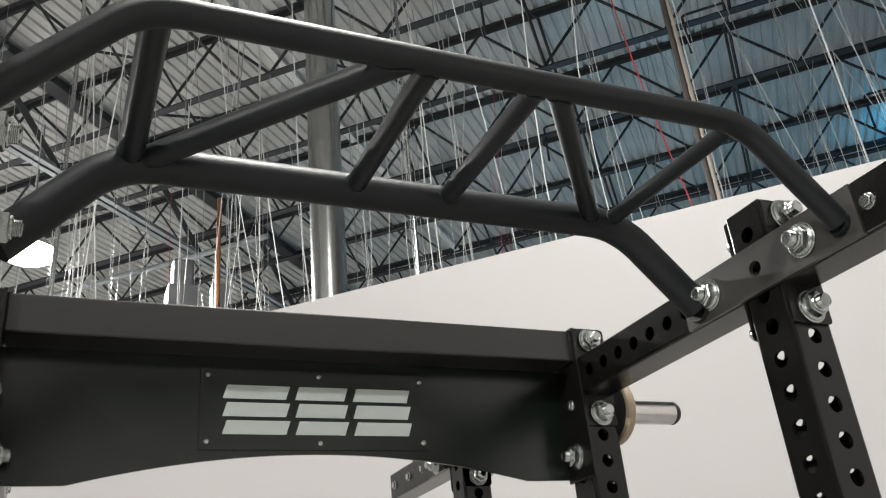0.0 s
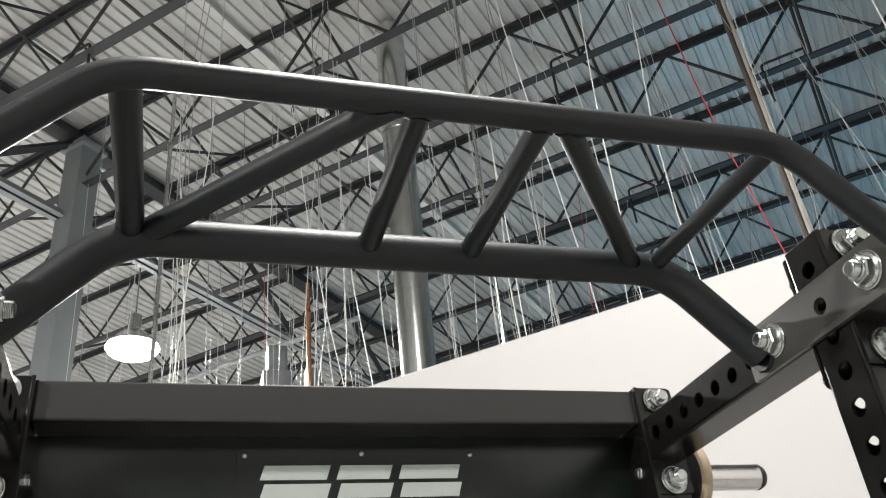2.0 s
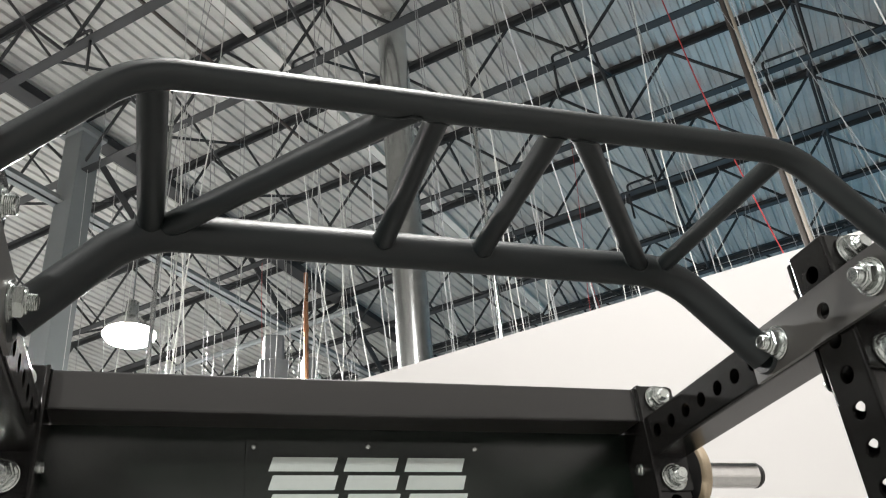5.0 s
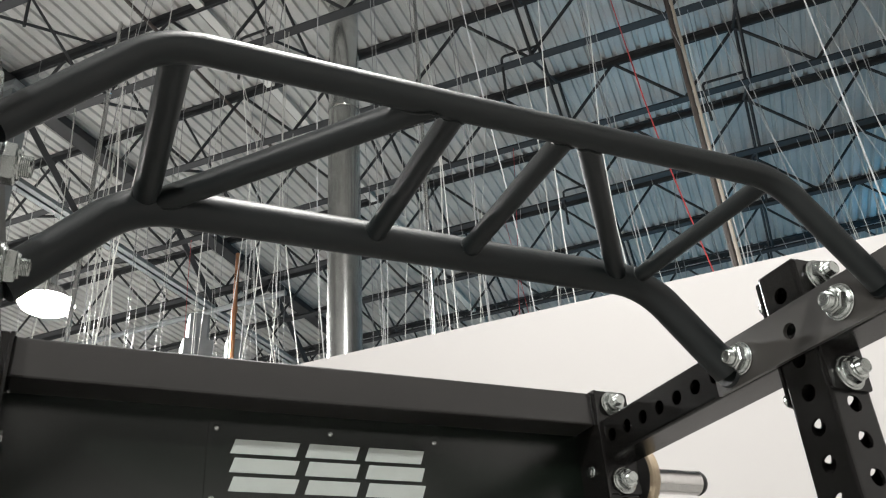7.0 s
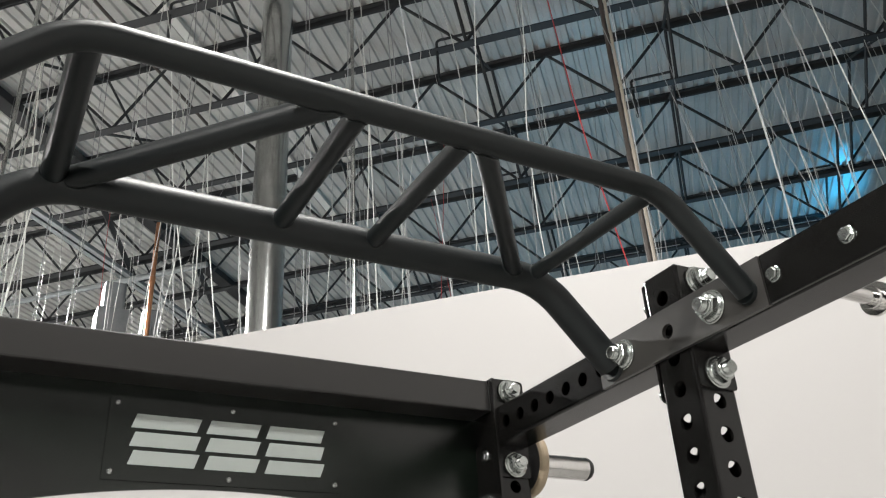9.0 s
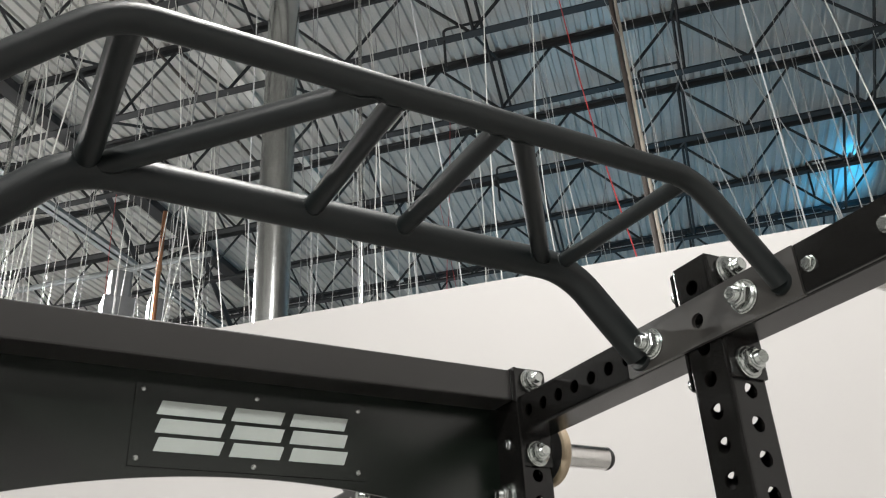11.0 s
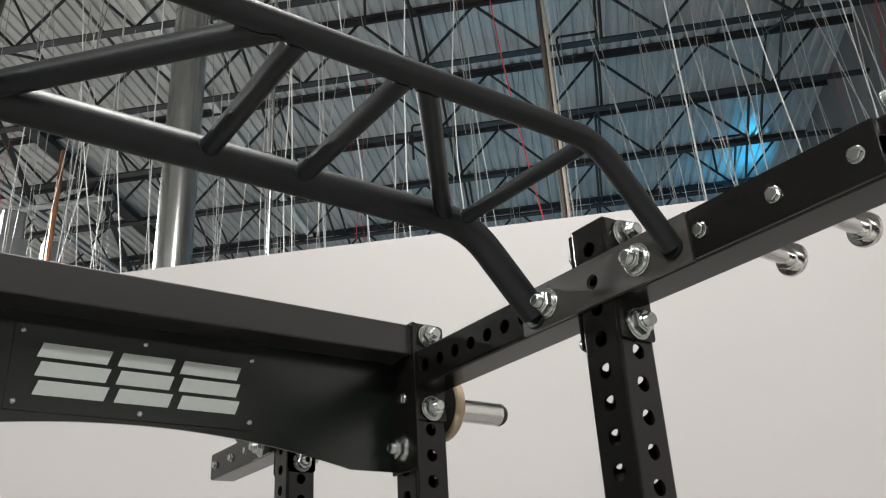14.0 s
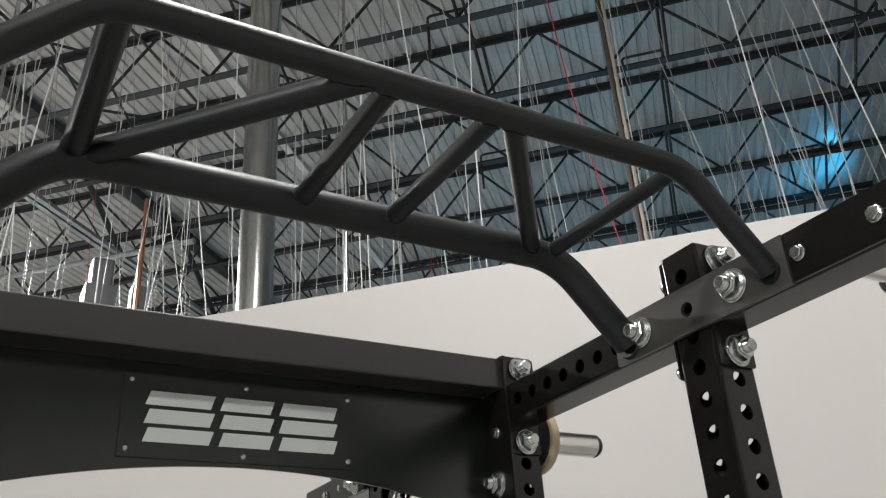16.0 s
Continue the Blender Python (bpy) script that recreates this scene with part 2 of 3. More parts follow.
# one nut with washer and bolt end, standing on z = 0; built once, shared by all
def nut_meshes():
    I = Matrix.Identity(4)
    w = lathe(bmesh.new(), I, [(0.0205, 0.0), (0.0235, 0.0005), (0.0235, 0.003), (0.022, 0.0038)], 24)
    n = hexagon(bmesh.new(), I @ Matrix.Translation((0, 0, 0.0055)), 0.0315, 0.0, 0.0135, 0.0016)
    lathe(n, Matrix.Translation((0, 0, 0.0038)), [(0.0205, 0), (0.0205, 0.0015), (0.0175, 0.0035)], 24)
    lathe(n, Matrix.Identity(4), [(0.0138, 0.018), (0.0138, 0.0205), (0.0128, 0.0222), (0.0105, 0.0226)], 24)
    b = bmesh.new()
    prof = [(0.0098, 0.02)]
    for i in range(5):
        prof += [(0.0098, 0.0226 + i * 0.0018), (0.0092, 0.0235 + i * 0.0018)]
    prof += [(0.0094, 0.0322), (0.0084, 0.0332), (0.0070, 0.0332), (0.0066, 0.0328)]
    lathe(b, I, prof, 20)
    return mesh_of("washer", w, ZINC, True), mesh_of("nut", n, ZINC, True), mesh_of("bolt_end", b, ZINC, True)


WASHER_ME, NUT_ME, BOLT_ME = nut_meshes()
hb = bmesh.new()
lathe(hb, Matrix.Identity(4), [(0.0135, 0), (0.0135, 0.0015), (0.0125, 0.0025)], 20)
hexagon(hb, Matrix.Identity(4), 0.0195, 0.002, 0.0095, 0.0015)
SMALL_ME = mesh_of("hex_bolt", hb, ZINC, True)


def nut(parent, m, spin=0.0):
    m = m @ Matrix.Rotation(radians(spin), 4, "Z") @ Matrix.Diagonal((1.10, 1.10, 0.95, 1))
    w = part("bolt", BOLT_ME, None, parent, "zinc-plated bolt end")
    w.matrix_basis = m
    for nm, me in (("washer", WASHER_ME), ("nut", NUT_ME)):
        part(nm, me, None, w)
    return w


def small_bolt(parent, m, spin=0.0):
    w = part("hex_bolt", SMALL_ME, None, parent, "small zinc hex bolt head")
    w.matrix_basis = m @ Matrix.Rotation(radians(spin), 4, "Z") @ Matrix.Scale(0.86, 4)
    return w


# ---- the hall ----
def bbox(bm, u0, u1, v0, v1, z0, z1):
    """A box along the building's axes."""
    return box(bm, (u0, v0, z0), (u1, v1, z1), m=Matrix.Translation(B(0, 0)) @ BROT)


UW, VW, WTOP = 4.33, 3.93, 3.66
part("floor", bbox(bmesh.new(), -26, UW + 0.3, -16, VW + 0.075, -0.2, 0), CONC, None, smooth=False)
# out of view; darker than CONC to cut light bounced onto the deck
tagged(part("floor_hall", bbox(bmesh.new(), -26, UW + 0.3, VW + 0.075, 24, -0.2, 0), DIMFLOOR, None, smooth=False), "unseen hall floor behind the partition, darkened to cut bounced light", "floor", kind="structure")
tagged(bpy.data.objects["floor"], "sealed grey concrete warehouse floor", "floor", kind="structure")
tagged(part("wall_partition", bbox(bmesh.new(), -9.0, UW, VW, VW + 0.15, 0, WTOP), WALLW, None, smooth=False), "plain white painted partition wall, open above", "wall", kind="structure")
tagged(part("wall_east", bbox(bmesh.new(), UW, UW + 0.3, VW + 0.15, 24, 0, DECK + 0.4), WALLG, None, smooth=False), "tall grey painted warehouse wall", "wall", kind="structure")
# pale wall out of view, added as a reflector for the sign panel
tagged(part("wall_bounce", bbox(bmesh.new(), UW, UW + 0.3, -16, VW + 0.15, 0, DECK + 0.4), WALLW, None, smooth=False), "unseen tall pale wall, added to be reflected in the panel", "wall", kind="structure")
tagged(part("wall_north", bbox(bmesh.new(), -26, UW, 23.7, 24, 0, DECK + 0.4), WALLG, None, smooth=False), "far grey warehouse wall", "wall", kind="structure")
tagged(part("wall_west", bbox(bmesh.new(), -26.3, -26, -16, 24, 0, DECK + 0.4), WALLG, None, smooth=False), "far grey warehouse wall", "wall", kind="structure")
tagged(part("wall_south", bbox(bmesh.new(), -26, UW, -16.3, -16, 0, DECK + 0.4), WALLG, None, smooth=False), "grey warehouse wall", "wall", kind="structure")


def deck():
    """Corrugated roof deck: ribs run across the joists."""
    pitch, prof = 0.1524, ((0, 0.031), (0.045, 0.031), (0.060, 0.0), (0.1374, 0.0))
    verts, faces = [], []
    pts = []
    u = -26.0
    while u < UW + 0.2:
        pts += [(u + a, DECK + b) for a, b in prof]
        u += pitch
    for v in (-16.2, 24.2):
        verts += [tuple(B(a, v, b)) for a, b in pts]
    n = len(pts)
    faces = [(i, i + 1, n + i + 1, n + i) for i in range(n - 1)]
    me = bpy.data.meshes.new("ceiling")
    me.from_pydata(verts, [], faces)
    me.materials.append(DECKM)
    return tagged(new("ceiling", me), "corrugated galvanised steel roof deck", "ceiling", kind="structure")


deck()
part("roof_top", bbox(bmesh.new(), -26.3, UW + 0.3, -16.3, 24.3, DECK + 0.4, DECK + 0.5), GREYS, None, smooth=False)
tagged(bpy.data.objects["roof_top"], "flat roof above the steel deck", "roof", kind="structure")

J0, JP, JD = 5.76, 1.513, 0.92


def joist(v):
    """An open-web steel joist along u at the line v."""
    th = empty("roof_joist", B(-10, v, DECK), "dark painted open-web steel roof joist under the deck", "joist", "roof joists")
    u0, u1 = -24.0, UW
    top = bbox(bmesh.new(), u0, u1, v - 0.075, v + 0.075, DECK - 0.014, DECK - 0.003)
    for a in (-0.018, 0.006):
        part("chord_leg", bbox(bmesh.new(), u0, u1, v + a, v + a + 0.012, DECK - 0.085, DECK - 0.014), STEEL, th, smooth=False)
    part("top_chord", top, STEEL, th, smooth=False)
    zb = DECK - JD
    bot = bbox(bmesh.new(), u0, u1, v - 0.055, v + 0.055, zb, zb + 0.009)
    bbox(bot, u0, u1, v - 0.014, v - 0.008, zb + 0.008, zb + 0.05)
    bbox(bot, u0, u1, v + 0.008, v + 0.014, zb + 0.008, zb + 0.05)
    part("bottom_chord", bot, STEEL, th, smooth=False)
    u, k, step = 0.78 - 1.52 * 15, 0, 0.76
    while u + step < u1:
        za, zc = (DECK - 0.05, zb + 0.03) if k % 2 == 0 else (zb + 0.03, DECK - 0.05)
        part("web_member", rod(bmesh.new(), B(u, v, za), B(u + step, v, zc), 0.021 if -14 < u else 0.03, 5), STEEL, th)
        u, k = u + step, k + 1
    return th


for n in range(-9, 12):
    joist(J0 + JP * n)


def bridging(u):
    """Crossed angles between neighbouring joists along the line u."""
    th = empty("joist_bridging", B(u, 5, DECK), "dark steel cross bridging tying the joists", "bridging", "joist bridging")
    for n in range(-9, 11):
        va, vb = J0 + JP * n, J0 + JP * (n + 1)
        for za, zb in ((DECK - 0.06, DECK - JD + 0.02), (DECK - JD + 0.02, DECK - 0.06)):
            part("cross_brace", rod(bmesh.new(), B(u + (0.012 if za > zb else -0.012), va, za), B(u + (0.012 if za > zb else -0.012), vb, zb), 0.020, 4), STEEL, th, smooth=False)


for u in (-11.2, -8.7, -6.25, -3.93, -1.48, 0.78, 3.15):
    bridging(u)


def girder(u, z_low, mat):
    th = empty("joist_girder", B(u, 0, DECK), "deep dark steel girder truss with a pale lower chord", "girder")
    part("top_chord", bbox(bmesh.new(), u - 0.11, u + 0.11, -16, 23.7, DECK - 0.20, DECK - 0.07), STEEL, th, smooth=False)
    low = bbox(bmesh.new(), u - 0.10, u - 0.012, -16, 23.7, z_low, z_low + 0.012)
    bbox(low, u + 0.012, u + 0.10, -16, 23.7, z_low, z_low + 0.012)
    bbox(low, u - 0.024, u - 0.012, -16, 23.7, z_low, z_low + 0.12)
    bbox(low, u + 0.012, u + 0.024, -16, 23.7, z_low, z_low + 0.12)
    part("bottom_chord", low, mat, th, smooth=False)
    v, k = J0 - JP * 10, 0
    while v < 22:
        za, zb = (DECK - 0.15, z_low + 0.05) if k % 2 == 0 else (z_low + 0.05, DECK - 0.15)
        part("web_member", rod(bmesh.new(), B(u, v, za), B(u, v + JP, zb), 0.055, 4), STEEL, th, smooth=False)
        v, k = v + JP, k + 1
    return th


UG = -7.68
girder(UG, 7.88, GREYS)
girder(-17.5, 7.88, GREYS)


def column(u, v, s=0.20):
    bm = bbox(bmesh.new(), u - s, u + s, v - s, v + s, 0, DECK - 0.2)
    th = part("steel_column", bm, GREYS, None, "", False)
    cap = bbox(bmesh.new(), u - s - 0.05, u + s + 0.05, v - s - 0.05, v + s + 0.05, DECK - 0.35, DECK - 0.3)
    tagged(th, "pale grey square steel building column", "column", "building columns")
    part("cap_plate", cap, GREYS, th, smooth=False)
    return th


column(UG + 0.08, 5.79, 0.15)
column(UG, 17.8)
column(UG, -6.4)


def pipe(name, label, cat, d, az, r, z0, z1, mat, seg=20, group=""):
    """An upright run of pipe at distance d along the heading az (x, y)."""
    bm = bmesh.new()
    x, y = -0.4 + az[0] * d, -1.5 + az[1] * d
    rod(bm, (x, y, z0), (x, y, z1), r, seg)
    for z in np.arange(z0 + 0.9, z1, 2.4):
        lathe(bm, Matrix.Translation((x, y, float(z))), [(r * 1.02, 0), (r * 1.25, 0.005), (r * 1.25, 0.075), (r * 1.02, 0.08)], seg)
    return tagged(part(name, bm, mat), label, cat, group)


def spiral_duct():
    x, y, r = -0.4 + 0.295 * 7.3, -1.5 + 0.9555 * 7.3, 0.165
    bm = bmesh.new()
    prof = [(r, 0), (r, DECK - 0.05)]
    lathe(bm, Matrix.Translation((x, y, 0)), prof, 32)
    th = tagged(part("round_duct", bm, GALV), "shiny galvanised round duct rising to the roof", "duct")
    for z in (4.25, 5.95, 7.65):
        part("coupling", lathe(bmesh.new(), Matrix.Translation((x, y, z)), [(r + 0.002, 0), (r + 0.006, 0.01), (r + 0.006, 0.04), (r + 0.002, 0.05)], 32), GALV, th)


spiral_duct()
pipe("sprinkler_riser", "dark brown steel riser pipe", "pipe", 6.2, (0.7124, 0.7016), 0.022, 0, DECK - 0.1, RUST)
pipe("conduit", "pale tan conduit strapped beside a dark riser", "conduit", 6.17, (0.7170, 0.6971), 0.015, 0, DECK - 0.1, TANP)
pipe("copper_pipe", "bare copper pipe standing upright", "pipe", 8.2, (0.162, 0.987), 0.024, 0, 6.4, COPPER)
pipe("conduit", "thin galvanised conduit drop", "conduit", 8.0, (-0.024, 1.0), 0.022, 0, DECK - 0.1, GALV)
pipe("conduit", "thin galvanised conduit drop", "conduit", 6.0, (0.40, 0.916), 0.016, 0, DECK - 0.1, GALV)


def box_duct(d, az, w, z1, label):
    x, y = -0.4 + az[0] * d, -1.5 + az[1] * d
    bm = box(bmesh.new(), (x - w, y - w, 0), (x + w, y + w, z1), 0.01)
    box(bm, (x - w - 0.03, y - w - 0.03, z1 - 0.5), (x + w + 0.03, y + w + 0.03, z1 - 0.45), 0.006)
    box(bm, (x - w * 0.7, y - w * 0.7, z1), (x + w * 0.7, y + w * 0.7, z1 + 0.35), 0.03)
    return tagged(part("sheet_metal_duct", bm, SHEET, smooth=False), label, "duct", "sheet metal ducts")


box_duct(9.6, (0.121, 0.993), 0.17, 5.95, "square galvanised sheet metal duct")
box_duct(9.8, (0.164, 0.986), 0.13, 5.75, "narrow galvanised sheet metal duct")

# runs just under the deck
tagged(part("flat_duct", bbox(bmesh.new(), -4.93, -4.82, -12, 22, DECK - 0.06, DECK - 0.01), material("white_sheet", (0.62, 0.62, 0.60), 0.5, 0, 0.05, 50, 0.2, 2), smooth=False), "pale flat metal strip under the roof deck", "strip")
tagged(part("sprinkler_pipe", rod(bmesh.new(), B(-5.49, -12, DECK - 0.13), B(-5.49, 22, DECK - 0.13), 0.022, 8), RUST), "thin rusty sprinkler pipe under the deck", "pipe")


def high_bay(u, v):
    c = B(u, v, LAMP_Z)
    th = empty("high_bay_lamp", c, "lit round high-bay lamp hanging from the roof", "lamp", "high-bay lamps")
    part("reflector", lathe(bmesh.new(), Matrix.Translation(c), [(0.34, 0.0), (0.335, 0.04), (0.20, 0.20), (0.09, 0.27), (0.09, 0.5), (0.02, 0.52)], 28), GALV, th)
    # wider than the reflector: the lamp's glare is built into the lens shape
    part("lens", lathe(bmesh.new(), Matrix.Translation(c), [(0.08, -0.150), (0.2, -0.130), (0.31, -0.075), (0.36, -0.01), (0.345, 0.02)], 28), LAMPGLOW, th, "glowing white lens swelled to hold the glare")
    part("hanger", rod(bmesh.new(), c + Vector((0, 0, 0.5)), (c.x, c.y, DECK - 0.03), 0.012, 6), GREYS, th)


# housings for the lamp in view and the four added ones
for u, v in LAMPS:
    high_bay(u, v)

# a long feed pipe hung under the joists behind the lamp
for vv in (9.9, 12.6):
    bm = rod(bmesh.new(), B(-15, vv, 7.75), B(-6.2, vv, 7.75), 0.045, 10)
    tagged(part("sprinkler_main", bm, GREYS), "grey sprinkler main pipe under the joists", "pipe", "sprinkler mains")


def pipe_drop(u, v, arm):
    """A dark bent pipe that leaves a joist's lower chord."""
    z = DECK - JD + 0.16
    bm = tube(bmesh.new(), bent([B(u, v, z), B(u + arm, v, z), B(u + arm, v + 0.02, z - 0.55)], 0.05, 5), 0.016, 8)
    tagged(part("sprinkler_drop", bm, STEEL), "dark bent sprinkler drop pipe under a joist", "pipe", "sprinkler drops")


for n, u, arm in ((0, -3.9, -0.4), (1, -1.4, -0.42), (2, 0.75, -0.5), (4, 2.9, -0.45), (-1, -6.1, 0.4), (3, -1.5, -0.4)):
    pipe_drop(u, J0 + JP * n, arm)


def wires():
    """Slack wires and cables hung from the roof behind the partition."""
    rnd = random.Random(11)
    for i in range(160):
        v = rnd.uniform(4.3, 11.0)
        u = rnd.uniform(-8.0, 4.1) if rnd.random() < 0.7 else rnd.choice((-4.2, -2.6, -1.2, 0.0, 1.3, 2.6, 3.4)) + rnd.gauss(0, 0.35)
        u = min(u, UW - 0.15)
        z1 = DECK + 0.012
        if rnd.random() < 0.4:
            z1 = DECK - JD + 0.004
            v = J0 + JP * round((v - J0) / JP)
        lean = rnd.gauss(0.1, 0.12) if rnd.random() < (0.75 if u < -2 else 0.4) else rnd.gauss(0.2, 0.5)
        lv = rnd.gauss(0, 0.10)
        z0 = rnd.uniform(2.6, 3.3)
        pts, bow = [], rnd.gauss(0, 0.05) if rnd.random() < 0.6 else rnd.gauss(0, 0.20)
        kink = rnd.uniform(0.3, 0.7)
        steps = 8
        for k in range(steps + 1):
            s = k / steps
            w = math.sin(math.pi * s) * bow + 0.03 * math.sin(s * 9 + i) * min(1, abs(bow) * 8)
            if s > kink and i % 3 == 0:
                w += (s - kink) * 0.45 * (1 if i % 2 else -1)
            pts.append(B(u + lean * s + w, v + lv * s, z1 + (z0 - z1) * s))
        r = rnd.choice((0.0030, 0.0036, 0.0042, 0.0052))
        bm = tube(bmesh.new(), pts, r, 5)
        red = i % 29 == 3
        tagged(part("hanging_wire", bm, REDW if red else (WIRE, WIRE, WIREG, WIRE, WIREG, WIREY if i % 4 == 0 else WIREG)[i % 6]), "thin red cable hanging from the roof" if red else ("thin white wire hanging slack from the roof", "thin white wire hanging slack from the roof", "thin grey wire hanging from the roof", "thin white wire hanging slack from the roof", "thin grey wire hanging from the roof", "thin yellowish wire hanging from the roof" if i % 4 == 0 else "thin grey wire hanging from the roof")[i % 6], "wire", "hanging wires")


wires()
bm = tube(bmesh.new(), [B(4.02, 8.5, DECK + 0.012), B(3.86, 8.5, 8.1), B(3.70, 8.5, 6.9), B(3.15, 8.5, 3.0)], 0.007, 6)
tagged(part("hanging_cable", bm, REDW), "red cable hanging slanted from the roof deck", "cable")

# ---- the power rack ----
XU, ZB, P = 0.5588, 2.26, 0.0508
OFF = {1: 0.0, -1: 0.011}
HALF = 0.0381
TOP = 2.363
YS = [-1.164, -0.6019, -0.0401, 0.535]
rack = empty("power_rack", (0, 0, 0), "black powder-coated steel power rack with holed square uprights", "power rack")
cross_z = [ZB - 0.0762, ZB + 0.0762]
up_holes = [ZB + 0.0762 - P * k for k in range(44)]
side_holes = [z - 0.0165 for z in up_holes if z > 0.1]
up_holes = [z + 0.0085 for z in up_holes if z > 0.06]
ub = square_tube(bmesh.new(), TOP, [side_holes, up_holes, side_holes, up_holes])
UPRIGHT_ME = mesh_of("upright", ub, BLACK, False, True)
for sx in (-1, 1):
    for y in YS:
        ob = part("upright", UPRIGHT_ME, None, rack)
        ob.matrix_basis = Matrix.Translation(((sx * XU - OFF[sx]), y, 0.0))
        cap = part("top_cap", box(bmesh.new(), ((sx * XU - OFF[sx]) - 0.036, y - 0.036, TOP), ((sx * XU - OFF[sx]) + 0.036, y + 0.036, TOP + 0.003), 0.001), RUBBER, rack)


def flange_plate(m):
    """Upright end plate of a beam, with rounded corners; centre at m, facing its z."""
    w, h, r, t = 0.0375, 0.101, 0.006, 0.006
    o = []
    for cx, cy, a0 in ((w - r, h - r, 0), (-w + r, h - r, 90), (-w + r, -h + r, 180), (w - r, -h + r, 270)):
        o += [(cx + r * math.cos(radians(a0 + a)), cy + r * math.sin(radians(a0 + a))) for a in (0, 30, 60, 90)]
    return rings(bmesh.new(), [[m @ Vector((x, y, z)) for x, y in o] for z in (0.0, t - 0.001)])


def side_beam(sx, y0, y1, holes):
    """A square beam along y between the faces y0 < y1."""
    bm = square_tube(bmesh.new(), y1 - y0 - 0.012, [[h - y0 - 0.006 for h in holes], [], [h - y0 - 0.006 for h in holes], []])
    beam = part("side_beam", bm, BLACK, rack, raw=True)
    # local z along +y, local y up
    beam.matrix_basis = Matrix(((-1, 0, 0, (sx * XU - OFF[sx])), (0, 0, 1, y0 + 0.006), (0, 1, 0, ZB), (0, 0, 0, 1)))
    for yy, d in ((y0, 1), (y1, -1)):
        m = Matrix(((d, 0, 0, (sx * XU - OFF[sx])), (0, 0, d, yy), (0, 1, 0, ZB), (0, 0, 0, 1)))
        part("end_plate", flange_plate(m), BLACK, rack)
        for z in cross_z:
            if abs(yy - YS[-1]) < 0.3 and d > 0 and yy > 0.5:
                continue
            nut(rack, face((sx * XU - OFF[sx]), yy + d * 0.006, z, (0, d, 0)), 10 + 37 * (z > ZB) + 20 * sx)
    return beam


for sx in (-1, 1):
    for a, b in zip(YS, YS[1:]):
        side_beam(sx, a + HALF, b - HALF, [y for y in [-0.1222 - P * k for k in range(-14, 30)] if a + HALF + 0.03 < y < b - HALF - 0.03])
    # far extension with a free end
    bm = square_tube(bmesh.new(), 0.433, [[], [], [], []])
    ext = part("storage_arm", bm, BLACK, rack, raw=True)
    y0 = YS[-1] + HALF
    ext.matrix_basis = Matrix(((-1, 0, 0, (sx * XU - OFF[sx])), (0, 0, 1, y0 + 0.006), (0, 1, 0, ZB), (0, 0, 0, 1)))
    part("end_plate", flange_plate(Matrix(((1, 0, 0, (sx * XU - OFF[sx])), (0, 0, 1, y0), (0, 1, 0, ZB), (0, 0, 0, 1)))), BLACK, rack)
    for z in cross_z:
        nut(rack, face((sx * XU - OFF[sx]), YS[-1] - HALF - 0.006, z, (0, -1, 0)), 15)
    part("end_plate", flange_plate(Matrix(((-1, 0, 0, (sx * XU - OFF[sx])), (0, 0, -1, YS[-1] - HALF), (0, 1, 0, ZB), (0, 0, 0, 1)))), BLACK, rack)
    for yb in (0.755, 0.861, 0.978):
        small_bolt(rack, face((sx * (XU - HALF) - OFF[sx]), yb, ZB, (-sx, 0, 0)), 12)
    # gusset of the rear bar
    gx = sx * (XU - HALF - 0.002) - OFF[sx]
    g = rings(bmesh.new(), [[Vector((gx - sx * t, y, z)) for y, z in ((0.59, 2.222), (0.70, 2.220), (0.833, 2.311), (0.59, 2.311))] for t in (0.0, 0.006)])
    part("gusset", g, BLACK, rack, "triangular black gusset plate", False)
    nut(rack, face(gx - sx * 0.006, 0.641, 2.246, (-sx, 0, 0)), 40)
    # cover strip and its bolts on the forward beam
    cov = box(bmesh.new(), ((sx * (XU - HALF) - OFF[sx]) - 0.003 - 0.003 * sx, -1.087, ZB - 0.0372), ((sx * (XU - HALF) - OFF[sx]) + 0.003 - 0.003 * sx, -0.803, ZB + 0.0372), 0.0012)
    part("cover_strip", cov, BLACK, rack, "flat black steel strip")
    for k, yb in enumerate((-0.821, -0.941, -1.057)):
        small_bolt(rack, face((sx * (XU - HALF - 0.006) - OFF[sx]), yb, ZB, (-sx, 0, 0)), 25 * k + 8)


def storage_peg(sx, y, z, x0, x1, r, disc):
    bm = lathe(bmesh.new(), face((sx * x0 - OFF[sx]), y, z, (sx, 0, 0)), [(r, 0), (r, x1 - x0)], 20)
    peg = part("storage_peg", bm, CHROME, rack, "polished chrome storage peg")
    d = lathe(bmesh.new(), face((sx * x1 - OFF[sx]), y, z, (sx, 0, 0)), [(r, -0.016), (r * 1.45, -0.016), (r * 1.5, -0.014), (r * 1.5, -0.004), (disc * 0.96, -0.004), (disc, -0.002), (disc, 0.002), (disc * 0.94, 0.004), (r * 0.9, 0.004)], 28)
    e = part("end_disc", d, CHROME, peg, "chrome end disc")
    return peg


